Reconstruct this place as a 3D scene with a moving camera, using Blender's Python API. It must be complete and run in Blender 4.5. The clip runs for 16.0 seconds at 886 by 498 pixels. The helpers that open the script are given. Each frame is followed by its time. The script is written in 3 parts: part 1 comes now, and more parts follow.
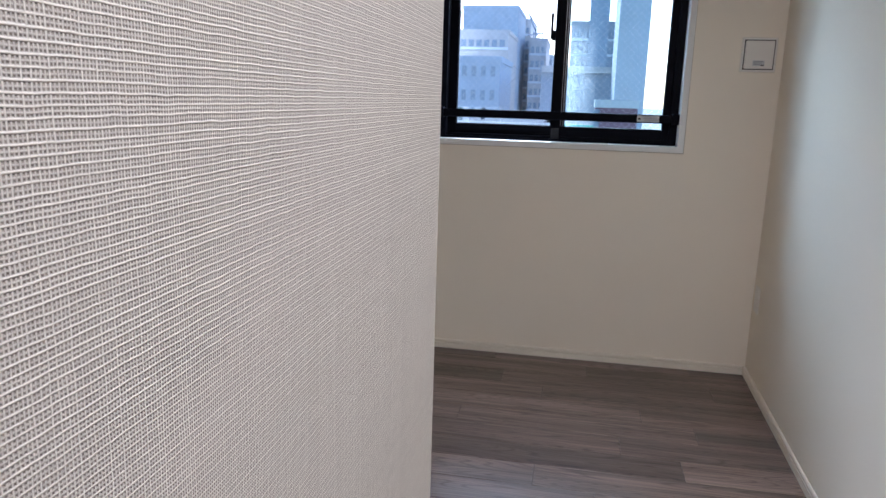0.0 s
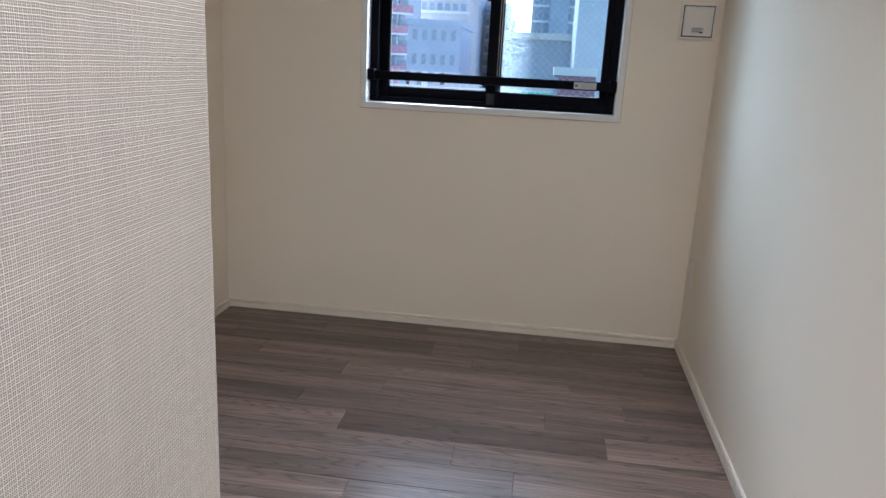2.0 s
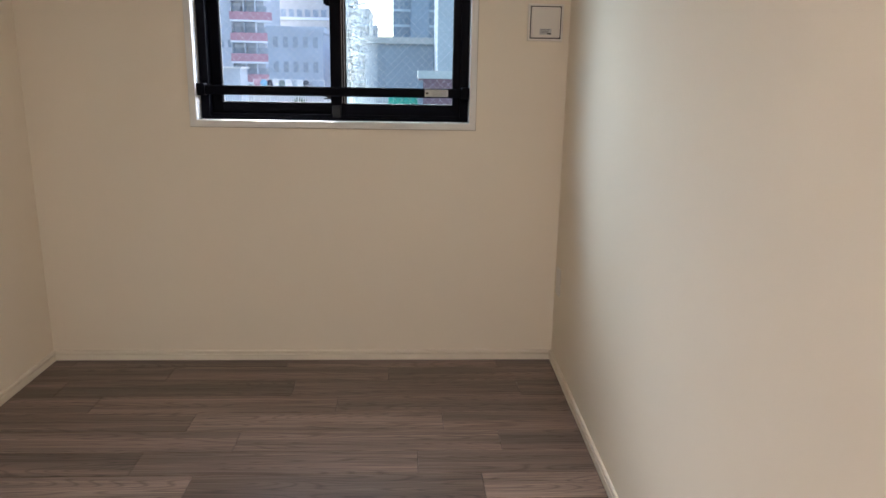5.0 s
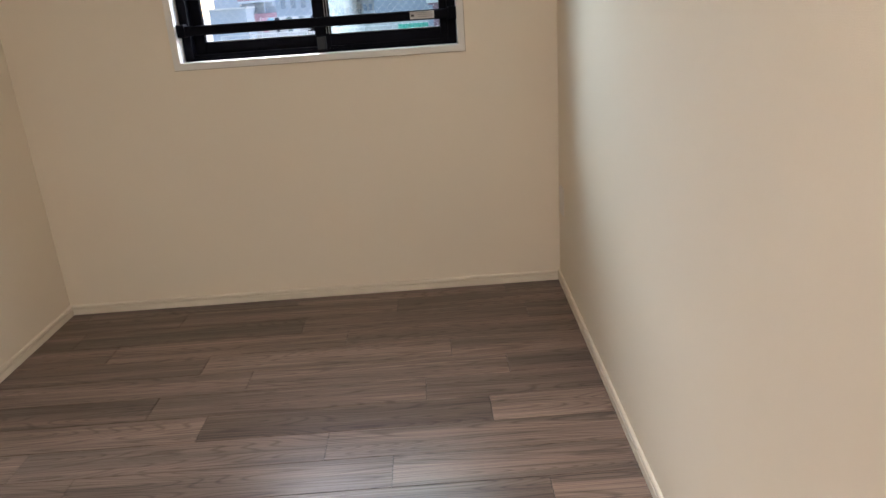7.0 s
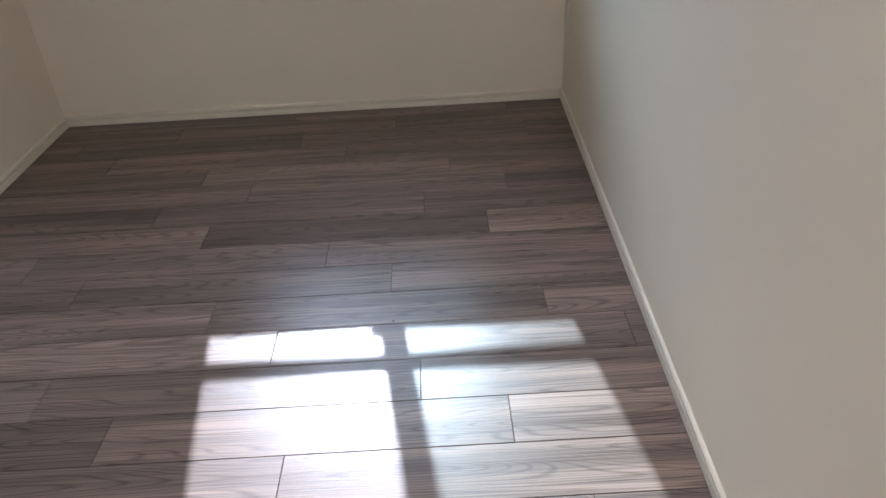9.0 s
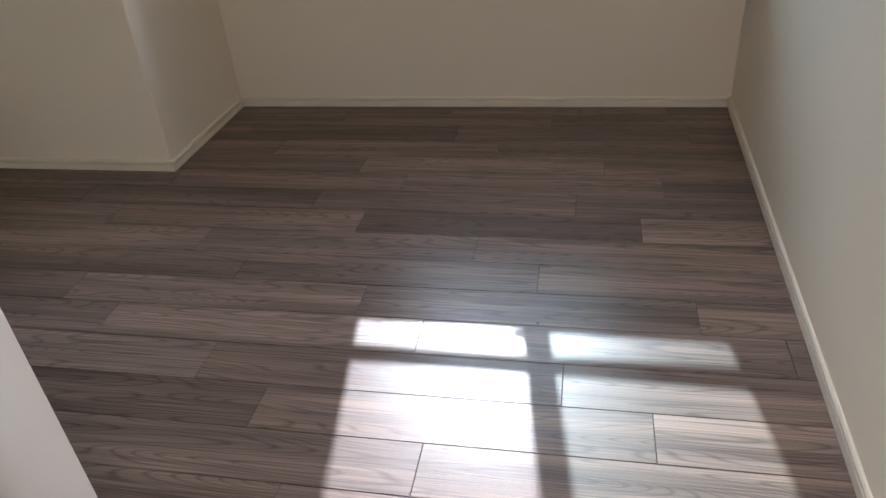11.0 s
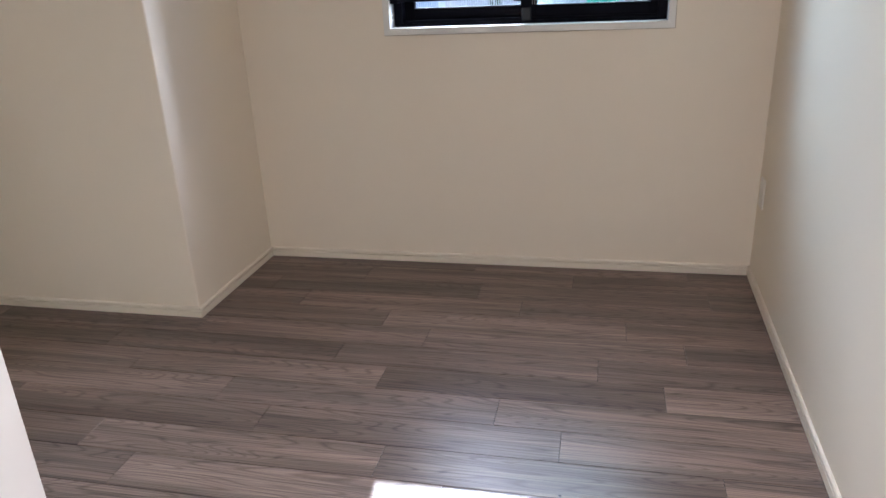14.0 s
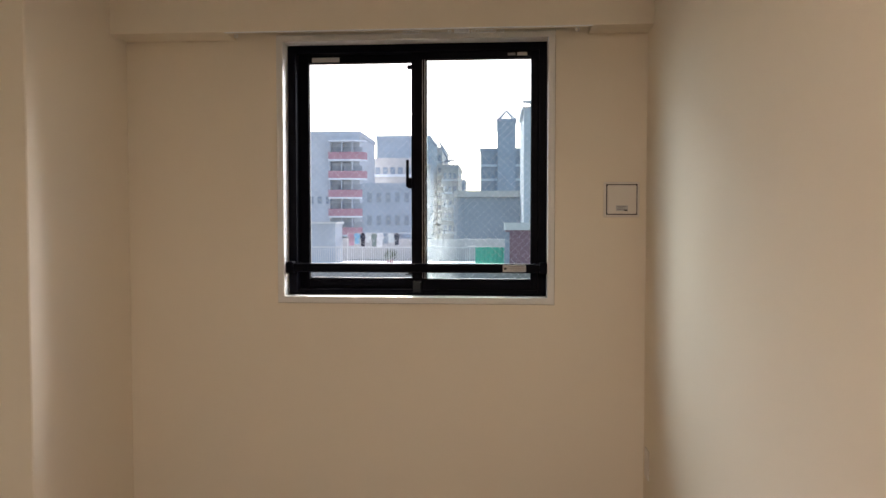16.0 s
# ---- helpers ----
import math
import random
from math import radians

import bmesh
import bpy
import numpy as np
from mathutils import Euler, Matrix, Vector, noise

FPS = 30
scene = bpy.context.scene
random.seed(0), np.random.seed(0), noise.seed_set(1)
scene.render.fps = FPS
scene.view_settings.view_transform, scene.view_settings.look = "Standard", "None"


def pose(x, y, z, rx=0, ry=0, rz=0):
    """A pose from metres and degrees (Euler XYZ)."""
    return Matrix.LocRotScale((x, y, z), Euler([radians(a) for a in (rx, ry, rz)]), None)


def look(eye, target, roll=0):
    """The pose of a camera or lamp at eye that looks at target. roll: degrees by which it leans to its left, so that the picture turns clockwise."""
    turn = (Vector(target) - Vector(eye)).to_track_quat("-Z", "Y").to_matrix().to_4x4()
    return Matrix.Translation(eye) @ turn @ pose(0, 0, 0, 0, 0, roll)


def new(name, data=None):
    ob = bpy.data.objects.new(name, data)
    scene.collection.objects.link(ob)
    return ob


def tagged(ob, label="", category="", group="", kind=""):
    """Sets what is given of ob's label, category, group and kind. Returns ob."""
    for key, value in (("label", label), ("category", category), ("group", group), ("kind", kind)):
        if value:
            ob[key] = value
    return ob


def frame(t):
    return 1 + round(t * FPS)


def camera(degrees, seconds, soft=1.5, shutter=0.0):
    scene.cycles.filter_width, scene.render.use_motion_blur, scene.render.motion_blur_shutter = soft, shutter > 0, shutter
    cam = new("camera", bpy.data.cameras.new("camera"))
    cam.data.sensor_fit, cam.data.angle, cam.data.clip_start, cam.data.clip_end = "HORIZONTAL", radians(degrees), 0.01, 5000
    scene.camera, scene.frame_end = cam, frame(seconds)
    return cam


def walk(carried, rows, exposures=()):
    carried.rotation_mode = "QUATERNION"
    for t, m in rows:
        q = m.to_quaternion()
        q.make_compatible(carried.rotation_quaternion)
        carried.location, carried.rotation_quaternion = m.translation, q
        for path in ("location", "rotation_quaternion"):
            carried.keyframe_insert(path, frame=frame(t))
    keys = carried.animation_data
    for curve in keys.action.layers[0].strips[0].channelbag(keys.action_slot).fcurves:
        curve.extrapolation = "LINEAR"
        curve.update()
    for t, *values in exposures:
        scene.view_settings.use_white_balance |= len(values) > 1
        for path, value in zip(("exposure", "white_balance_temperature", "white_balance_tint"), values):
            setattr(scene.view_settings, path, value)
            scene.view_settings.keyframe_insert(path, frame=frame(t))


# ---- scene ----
PATH = [
    (0, (-0.831, -3.361, 1.231), (-1.184, -1.437, 0.815), 1.7),
    (0.5, (-0.805, -3.339, 1.224), (-1.133, -1.421, 0.761), 2.1),
    (1, (-0.766, -3.31, 1.22), (-1.103, -1.401, 0.725), 2.5),
    (1.5, (-0.736, -3.252, 1.224), (-1.036, -1.34, 0.72), 2.8),
    (2, (-0.721, -3.223, 1.226), (-0.955, -1.301, 0.723), 3.0),
    (2.5, (-0.718, -3.174, 1.226), (-0.847, -1.24, 0.736), 3.4),
    (3, (-0.738, -3.105, 1.232), (-0.751, -1.161, 0.763), 3.7),
    (3.5, (-0.744, -3.027, 1.243), (-0.653, -1.081, 0.79), 3.7),
    (4, (-0.731, -2.985, 1.244), (-0.589, -1.041, 0.797), 3.4),
    (4.2, (-0.718, -2.986, 1.244), (-0.574, -1.043, 0.794), 3.0),
    (6.3, (-0.551, -2.947, 1.243), (-0.535, -1.035, 0.658), -2.7),
    (6.5, (-0.546, -2.943, 1.239), (-0.531, -1.038, 0.63), -3.3),
    (7, (-0.54, -2.952, 1.227), (-0.522, -1.067, 0.56), -4.0),
    (7.5, (-0.543, -2.96, 1.209), (-0.514, -1.127, 0.409), -3.6),
    (8, (-0.54, -2.972, 1.187), (-0.505, -1.232, 0.201), -3.4),
    (8.2, (-0.539, -2.978, 1.184), (-0.503, -1.267, 0.149), -3.3),
    (10.3, (-0.577, -2.965, 1.201), (-0.789, -1.314, 0.092), -4.1),
    (10.5, (-0.584, -2.965, 1.201), (-0.839, -1.317, 0.097), -4.2),
    (11, (-0.603, -2.969, 1.203), (-0.969, -1.331, 0.116), -4.7),
    (11.5, (-0.616, -2.974, 1.205), (-1.083, -1.35, 0.135), -5.1),
    (12, (-0.639, -2.985, 1.202), (-1.178, -1.37, 0.153), -5.4),
    (12.5, (-0.646, -2.996, 1.203), (-1.218, -1.374, 0.182), -5.5),
    (13, (-0.645, -2.994, 1.21), (-1.206, -1.339, 0.238), -5.0),
    (13.5, (-0.626, -2.986, 1.229), (-1.133, -1.26, 0.353), -4.0),
    (14, (-0.62, -2.974, 1.26), (-1.047, -1.161, 0.532), -2.7),
    (14.5, (-0.619, -2.97, 1.29), (-0.958, -1.072, 0.758), -1.5),
    (15, (-0.608, -2.963, 1.321), (-0.865, -1.009, 0.981), -0.6),
    (15.5, (-0.61, -2.956, 1.342), (-0.804, -0.974, 1.161), -0.1),
    (16, (-0.61, -2.961, 1.354), (-0.756, -0.968, 1.28), 0.0),
]
EXPOSURES = [
    (0, 1.57, 5200, 17), (0.5, 1.72, 5080, 16), (1.5, 1.73, 5400, 16), (2.5, 1.64, 5250, 15),
    (3.5, 1.79, 5500, 19), (6.3, 1.75, 6450, 18), (7, 1.83, 6350, 18), (7.5, 1.76, 5850, 18),
    (8.2, 1.58, 5400, 15), (10.3, 1.18, 5650, 15), (12, 1.28, 5760, 14), (13, 1.29, 5670, 16),
    (13.5, 1.68, 5500, 18), (14.5, 1.98, 5950, 19), (15, 1.79, 6950, 19), (16, 1.5, 7050, 22),
]
cam = camera(63.7, 16.0, soft=1.5)
walk(cam, [(t, look(eye, target, roll)) for t, eye, target, roll in PATH], EXPOSURES)

# ---- world, sun, sky light ----
SUN_WAY = Vector((0.232, -1.58, -1.09)).normalized()
world = bpy.data.worlds.new("sky")
scene.world = world
world.use_nodes = True
wn = world.node_tree
sky = wn.nodes.new("ShaderNodeTexSky")
sky.sky_type = "NISHITA"
sky.sun_disc = False
sky.sun_elevation = math.asin(-SUN_WAY.z)
sky.sun_rotation = math.atan2(-SUN_WAY.x, -SUN_WAY.y)
background = wn.nodes["Background"]
background.inputs["Strength"].default_value = 0.13
wn.links.new(sky.outputs["Color"], background.inputs["Color"])

sun_lamp = bpy.data.lights.new("sun", "SUN")
sun_lamp.energy, sun_lamp.angle, sun_lamp.color = 5.0, radians(0.55), (1.0, 0.99, 0.98)
new("sun", sun_lamp).matrix_world = look((3, 12, 10), Vector((3, 12, 10)) + SUN_WAY)

# area lamps added to strengthen the bright sky in front of the window, out of sight above its head and beyond its sides
def sky_part(name, width, tall, watts, eye, target):
    lamp = bpy.data.lights.new(name, "AREA")
    lamp.shape, lamp.size, lamp.size_y, lamp.energy, lamp.color = "RECTANGLE", width, tall, watts, (0.84, 0.92, 1.0)
    new(name, lamp).matrix_world = look(eye, target)


sky_part("sky_above", 2.6, 1.5, 32.0, (-0.95, 1.3, 3.1), (-0.95, -1.2, 0.5))
sky_part("sky_west", 3.4, 3.4, 58.0, (-4.4, 3.3, 3.5), (-0.95, 0.1, 1.5))
sky_part("sky_north", 5.0, 2.6, 240.0, (-2.9, 5.6, 5.3), (-0.95, 0.1, 1.4))
sky_part("sky_east", 2.4, 3.2, 420.0, (1.5, 3.9, 3.4), (-0.95, 0.1, 1.55))

# warm ceiling light of the hall
hall_lamp = bpy.data.lights.new("hall_light", "AREA")
hall_lamp.shape, hall_lamp.size, hall_lamp.energy, hall_lamp.color = "DISK", 0.22, 11.0, (1.0, 0.91, 0.81)
new("hall_light", hall_lamp).matrix_world = look((-0.4, -3.2, 2.385), (-0.4, -3.2, 0))


# ---- materials ----
def material(name):
    m = bpy.data.materials.new(name)
    m.use_nodes = True
    return m, m.node_tree, m.node_tree.nodes["Principled BSDF"]


def node(tree, kind, **values):
    n = tree.nodes.new(kind)
    for key, value in values.items():
        n.inputs[key].default_value = value
    return n


def ramp(tree, source, stops):
    n = tree.nodes.new("ShaderNodeValToRGB")
    while len(n.color_ramp.elements) < len(stops):
        n.color_ramp.elements.new(0.5)
    for e, (p, c) in zip(n.color_ramp.elements, stops):
        e.position, e.color = p, (*c, 1)
    tree.links.new(source, n.inputs["Fac"])
    return n


def place(tree, scale=(1, 1, 1)):
    g = tree.nodes.new("ShaderNodeNewGeometry")
    m = node(tree, "ShaderNodeMapping", Scale=scale)
    tree.links.new(g.outputs["Position"], m.inputs["Vector"])
    return m.outputs["Vector"]


def bump(tree, bsdf, height, strength, distance):
    b = node(tree, "ShaderNodeBump", Strength=strength, Distance=distance)
    tree.links.new(height, b.inputs["Height"])
    tree.links.new(b.outputs["Normal"], bsdf.inputs["Normal"])


def plain(name, colour, rough=0.5, metal=0.0, vary=0.05, scale=12.0, grain=0.0):
    """A painted, moulded or cast surface with a slight mottle and a fine grain."""
    m, t, b = material(name)
    n = node(t, "ShaderNodeTexNoise", Scale=scale, Detail=5.0)
    t.links.new(place(t), n.inputs["Vector"])
    lo, hi = [c * (1 - vary) for c in colour], [min(1, c * (1 + vary)) for c in colour]
    t.links.new(ramp(t, n.outputs["Fac"], [(0.3, lo), (0.7, hi)]).outputs["Color"], b.inputs["Base Color"])
    b.inputs["Roughness"].default_value, b.inputs["Metallic"].default_value = rough, metal
    if grain:
        f = node(t, "ShaderNodeTexNoise", Scale=420.0, Detail=2.0)
        t.links.new(place(t), f.inputs["Vector"])
        bump(t, b, f.outputs["Fac"], grain, 0.0004)
    return m


def math_node(t, op, a, b=None):
    n = t.nodes.new("ShaderNodeMath")
    n.operation = op
    for i, v in enumerate((a, b)):
        if v is None:
            continue
        if isinstance(v, (int, float)):
            n.inputs[i].default_value = v
        else:
            t.links.new(v, n.inputs[i])
    return n.outputs[0]


def wallpaper(name, colour, pitch, depth, gap_shade, cross=1.0):
    """Vinyl wallpaper with a woven relief: flat threads along and across the wall, each of its own strength."""
    m, t, b = material(name)
    g = t.nodes.new("ShaderNodeNewGeometry")
    sep = t.nodes.new("ShaderNodeSeparateXYZ")
    wob = node(t, "ShaderNodeTexNoise", Scale=70.0, Detail=3.0)
    t.links.new(g.outputs["Position"], wob.inputs["Vector"])
    off = t.nodes.new("ShaderNodeVectorMath")
    off.operation = "MULTIPLY_ADD"
    t.links.new(wob.outputs["Color"], off.inputs[0])
    off.inputs[1].default_value = (pitch * 0.8,) * 3
    t.links.new(g.outputs["Position"], off.inputs[2])
    t.links.new(off.outputs[0], sep.inputs[0])
    along = math_node(t, "ADD", sep.outputs["X"], sep.outputs["Y"])

    def threads(coordinate, gap, least, second):
        u = math_node(t, "DIVIDE", coordinate, gap)
        wave = math_node(t, "ABSOLUTE", math_node(t, "SINE", math_node(t, "MULTIPLY", u, math.pi)))
        each = t.nodes.new("ShaderNodeTexWhiteNoise")
        each.noise_dimensions = "1D"
        t.links.new(math_node(t, "FLOOR", u), each.inputs["W"])
        strength = math_node(t, "ADD", math_node(t, "MULTIPLY", each.outputs["Value"], 1.0 - least), least)
        odd = math_node(t, "MODULO", math_node(t, "ABSOLUTE", math_node(t, "FLOOR", u)), 2.0)
        pair = math_node(t, "SUBTRACT", 1.0, math_node(t, "MULTIPLY", odd, 1.0 - second))
        return math_node(t, "MULTIPLY", math_node(t, "MULTIPLY", wave, strength), pair)

    knit = math_node(t, "MAXIMUM", threads(sep.outputs["Z"], pitch, 0.85, 0.72), math_node(t, "MULTIPLY", threads(along, pitch, 0.82, 0.85), cross))
    fuzz = node(t, "ShaderNodeTexNoise", Scale=900.0, Detail=2.0)
    t.links.new(g.outputs["Position"], fuzz.inputs["Vector"])
    knit = math_node(t, "ADD", knit, math_node(t, "MULTIPLY", math_node(t, "SUBTRACT", fuzz.outputs["Fac"], 0.5), 0.3))
    bump(t, b, knit, 1.0, depth)
    big = node(t, "ShaderNodeTexNoise", Scale=1.7, Detail=4.0)
    t.links.new(place(t), big.inputs["Vector"])
    tone = ramp(t, big.outputs["Fac"], [(0.25, [c * 0.97 for c in colour]), (0.75, colour)])
    # shade in the crevices between threads is multiplied into the colour
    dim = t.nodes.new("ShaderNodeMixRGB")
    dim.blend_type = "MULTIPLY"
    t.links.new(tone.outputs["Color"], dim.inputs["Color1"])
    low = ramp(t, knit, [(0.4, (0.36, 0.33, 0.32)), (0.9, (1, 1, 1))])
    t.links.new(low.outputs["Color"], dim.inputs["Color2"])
    dim.inputs["Fac"].default_value = min(1.0, gap_shade)
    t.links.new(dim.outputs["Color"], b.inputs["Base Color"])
    b.inputs["Roughness"].default_value = 0.7
    b.inputs["Specular IOR Level"].default_value = 0.3
    return m


def plank_wood(name):
    """Grey-brown oak sheet flooring: each board has its own tone, long grain and cathedral figure."""
    m, t, b = material(name)
    info = t.nodes.new("ShaderNodeObjectInfo")
    shift = t.nodes.new("ShaderNodeCombineXYZ")
    for k, f in zip("XYZ", (37.0, 11.0, 53.0)):
        t.links.new(math_node(t, "MULTIPLY", info.outputs["Random"], f), shift.inputs[k])
    g = t.nodes.new("ShaderNodeNewGeometry")
    add = t.nodes.new("ShaderNodeVectorMath")
    add.operation = "ADD"
    t.links.new(g.outputs["Position"], add.inputs[0])
    t.links.new(shift.outputs[0], add.inputs[1])

    def mapped(scale):
        mp = node(t, "ShaderNodeMapping", Scale=scale)
        t.links.new(add.outputs[0], mp.inputs["Vector"])
        return mp.outputs["Vector"]

    fine = node(t, "ShaderNodeTexNoise", Scale=1.0, Detail=6.0, Roughness=0.6)
    t.links.new(mapped((2.6, 330, 1)), fine.inputs["Vector"])
    figure = t.nodes.new("ShaderNodeTexNoise")
    figure.inputs["Scale"].default_value, figure.inputs["Detail"].default_value = 1.0, 1.0
    t.links.new(mapped((0.9, 11, 1)), figure.inputs["Vector"])
    cloud = node(t, "ShaderNodeTexNoise", Scale=1.0, Detail=3.0)
    t.links.new(mapped((0.7, 15, 1)), cloud.inputs["Vector"])
    rings = math_node(t, "FRACT", math_node(t, "MULTIPLY", figure.outputs["Fac"], 27.0))
    line = math_node(t, "ABSOLUTE", math_node(t, "SUBTRACT", rings, 0.5))
    tone = ramp(t, info.outputs["Random"], [(0.0, (0.192, 0.139, 0.112)), (0.5, (0.201, 0.147, 0.120)), (1.0, (0.208, 0.155, 0.130))])
    streak = ramp(t, fine.outputs["Fac"], [(0.3, (0.36, 0.34, 0.32)), (0.48, (0.94, 0.93, 0.92)), (0.72, (1.42, 1.4, 1.37))])
    vein = ramp(t, line, [(0.0, (0.55, 0.52, 0.50)), (0.2, (1, 1, 1))])
    broad = ramp(t, cloud.outputs["Fac"], [(0.32, (0.66, 0.63, 0.61)), (0.5, (1, 1, 1)), (0.68, (1.5, 1.48, 1.46))])
    col = tone.outputs["Color"]
    for layer, f in ((info, 1.0), (broad, 1.0), (streak, 1.0), (vein, 0.9)):
        mix = t.nodes.new("ShaderNodeMixRGB")
        mix.blend_type = "MULTIPLY"
        mix.inputs["Fac"].default_value = f
        t.links.new(col, mix.inputs["Color1"])
        t.links.new(layer.outputs["Color"], mix.inputs["Color2"])
        col = mix.outputs["Color"]
    t.links.new(col, b.inputs["Base Color"])
    rough = ramp(t, fine.outputs["Fac"], [(0.3, (0.37,) * 3), (0.7, (0.27,) * 3)])
    t.links.new(rough.outputs["Color"], b.inputs["Roughness"])
    b.inputs["Specular IOR Level"].default_value = 0.38
    bump(t, b, math_node(t, "ADD", fine.outputs["Fac"], math_node(t, "MULTIPLY", line, 0.4)), 0.35, 0.0006)
    return m


def door_wood(name):
    m, t, b = material(name)
    fine = node(t, "ShaderNodeTexNoise", Scale=1.0, Detail=6.0, Roughness=0.6)
    t.links.new(place(t, (260, 260, 5)), fine.inputs["Vector"])
    t.links.new(ramp(t, fine.outputs["Fac"], [(0.3, (0.36, 0.25, 0.18)), (0.7, (0.46, 0.33, 0.25))]).outputs["Color"], b.inputs["Base Color"])
    b.inputs["Roughness"].default_value = 0.5
    bump(t, b, fine.outputs["Fac"], 0.3, 0.0004)
    return m


def clear_glass(name, tint=(0.96, 0.98, 0.97)):
    """A thin pane: what lies behind it shows through, with a slight mirror on top."""
    m = bpy.data.materials.new(name)
    m.use_nodes = True
    t = m.node_tree
    t.nodes.remove(t.nodes["Principled BSDF"])
    see = t.nodes.new("ShaderNodeBsdfTransparent")
    see.inputs["Color"].default_value = (*tint, 1)
    gloss = t.nodes.new("ShaderNodeBsdfGlossy")
    gloss.inputs["Roughness"].default_value = 0.02
    fres = node(t, "ShaderNodeFresnel", IOR=1.5)
    mix = t.nodes.new("ShaderNodeMixShader")
    t.links.new(fres.outputs[0], mix.inputs[0])
    t.links.new(see.outputs[0], mix.inputs[1])
    t.links.new(gloss.outputs[0], mix.inputs[2])
    t.links.new(mix.outputs[0], t.nodes["Material Output"].inputs["Surface"])
    return m


CREAM = (0.893, 0.793, 0.642)
WALL = wallpaper("cream woven wallpaper", CREAM, 0.0016, 0.00018, 0.05)
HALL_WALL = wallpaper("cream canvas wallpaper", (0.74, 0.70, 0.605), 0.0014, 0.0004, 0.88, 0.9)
CEILING = plain("white ceiling paper", (0.85, 0.835, 0.79), 0.85, vary=0.02, grain=0.6)
BASE = plain("cream baseboard sheet", (0.83, 0.745, 0.61), 0.5, vary=0.02)
CASING_SHADE = plain("brown casing shade", (0.42, 0.33, 0.24), 0.7)
TRIM = plain("off-white trim sheet", (0.78, 0.75, 0.69), 0.45, vary=0.02)
SILL = plain("glossy off-white sill", (0.8, 0.78, 0.73), 0.4, vary=0.02)
JAMB = plain("white jamb sheet", (0.87, 0.87, 0.85), 0.35, vary=0.02, grain=0.2)
BLACK = plain("black anodised aluminium", (0.003, 0.003, 0.006), 0.45, 0.0, vary=0.2)
BLACK.node_tree.nodes["Principled BSDF"].inputs["Specular IOR Level"].default_value = 0.06
RUBBER = plain("black rubber", (0.015, 0.015, 0.016), 0.7)
STEEL = plain("pale steel", (0.5, 0.5, 0.52), 0.3, 0.9)
WIRE = plain("bright wire", (0.75, 0.76, 0.78), 0.5)
PLASTIC = plain("white plastic", (0.8, 0.79, 0.77), 0.4, vary=0.02)
GREY_PRINT = plain("grey print", (0.25, 0.24, 0.24), 0.6)
RUNNER = plain("bright white nylon", (0.95, 0.94, 0.92), 0.25, vary=0.01)
DARK = plain("dark gap", (0.05, 0.045, 0.04), 0.8)
STICKER = plain("grey sticker", (0.55, 0.54, 0.52), 0.5)
PLANK = plank_wood("grey brown oak boards")
SUBFLOOR = plain("dark joint", (0.05, 0.04, 0.035), 0.9)
DOOR = door_wood("light brown wood-grain sheet")
GLASS = clear_glass("window glass")
GREEN_GLASS = clear_glass("greenish wired glass", (0.66, 0.79, 0.77))


# ---- building helpers ----
def box(bm, x0, y0, z0, x1, y1, z1, bevel=0.0, segments=1):
    made = bmesh.ops.create_cube(bm, size=1.0)["verts"]
    bmesh.ops.scale(bm, vec=(abs(x1 - x0), abs(y1 - y0), abs(z1 - z0)), verts=made)
    bmesh.ops.translate(bm, vec=((x0 + x1) / 2, (y0 + y1) / 2, (z0 + z1) / 2), verts=made)
    if bevel:
        edges = list({e for v in made for e in v.link_edges})
        bmesh.ops.bevel(bm, geom=edges, offset=bevel, segments=segments, affect="EDGES", profile=0.5)
    return bm


def rod(bm, a, b, r, sides=10, r2=None):
    a, b = Vector(a), Vector(b)
    turn = (b - a).to_track_quat("Z", "Y").to_matrix().to_4x4()
    bmesh.ops.create_cone(bm, cap_ends=True, segments=sides, radius1=r, radius2=r if r2 is None else r2, depth=(b - a).length,
                          matrix=Matrix.Translation((a + b) / 2) @ turn)
    return bm


def prism(bm, outline, axis, lo, hi):
    """Extrudes an outline of (a, b) along an axis: x gives (y, z), y gives (x, z), z gives (x, y)."""
    def at(p, d):
        a, b = p
        return {"x": (d, a, b), "y": (a, d, b), "z": (a, b, d)}[axis]
    low, high = [bm.verts.new(at(p, lo)) for p in outline], [bm.verts.new(at(p, hi)) for p in outline]
    n = len(outline)
    bm.faces.new(low), bm.faces.new(high)
    for i in range(n):
        bm.faces.new((low[i], low[(i + 1) % n], high[(i + 1) % n], high[i]))
    bmesh.ops.recalc_face_normals(bm, faces=bm.faces[:])
    return bm


def mesh(name, bm, mat):
    data = bpy.data.meshes.new(name)
    bm.to_mesh(data)
    bm.free()
    data.materials.append(mat)
    return data


def part(name, bm, mat, parent=None, label="", smooth=False):
    ob = new(name, mesh(name, bm, mat))
    if smooth:
        for p in ob.data.polygons:
            p.use_smooth = True
    if parent is not None:
        ob.parent = parent
    return tagged(ob, label)


def thing(name, label, category, kind="", group="", at=(0, 0, 0)):
    ob = new(name)
    ob.location = at
    ob.empty_display_size = 0.1
    return tagged(ob, label, category, group, kind)


def boxes(*items, bevel=0.0):
    bm = bmesh.new()
    for i in items:
        box(bm, *i, bevel=bevel)
    return bm


def structure(name, bm, mat, label):
    return tagged(part(name, bm, mat), label, kind="structure")


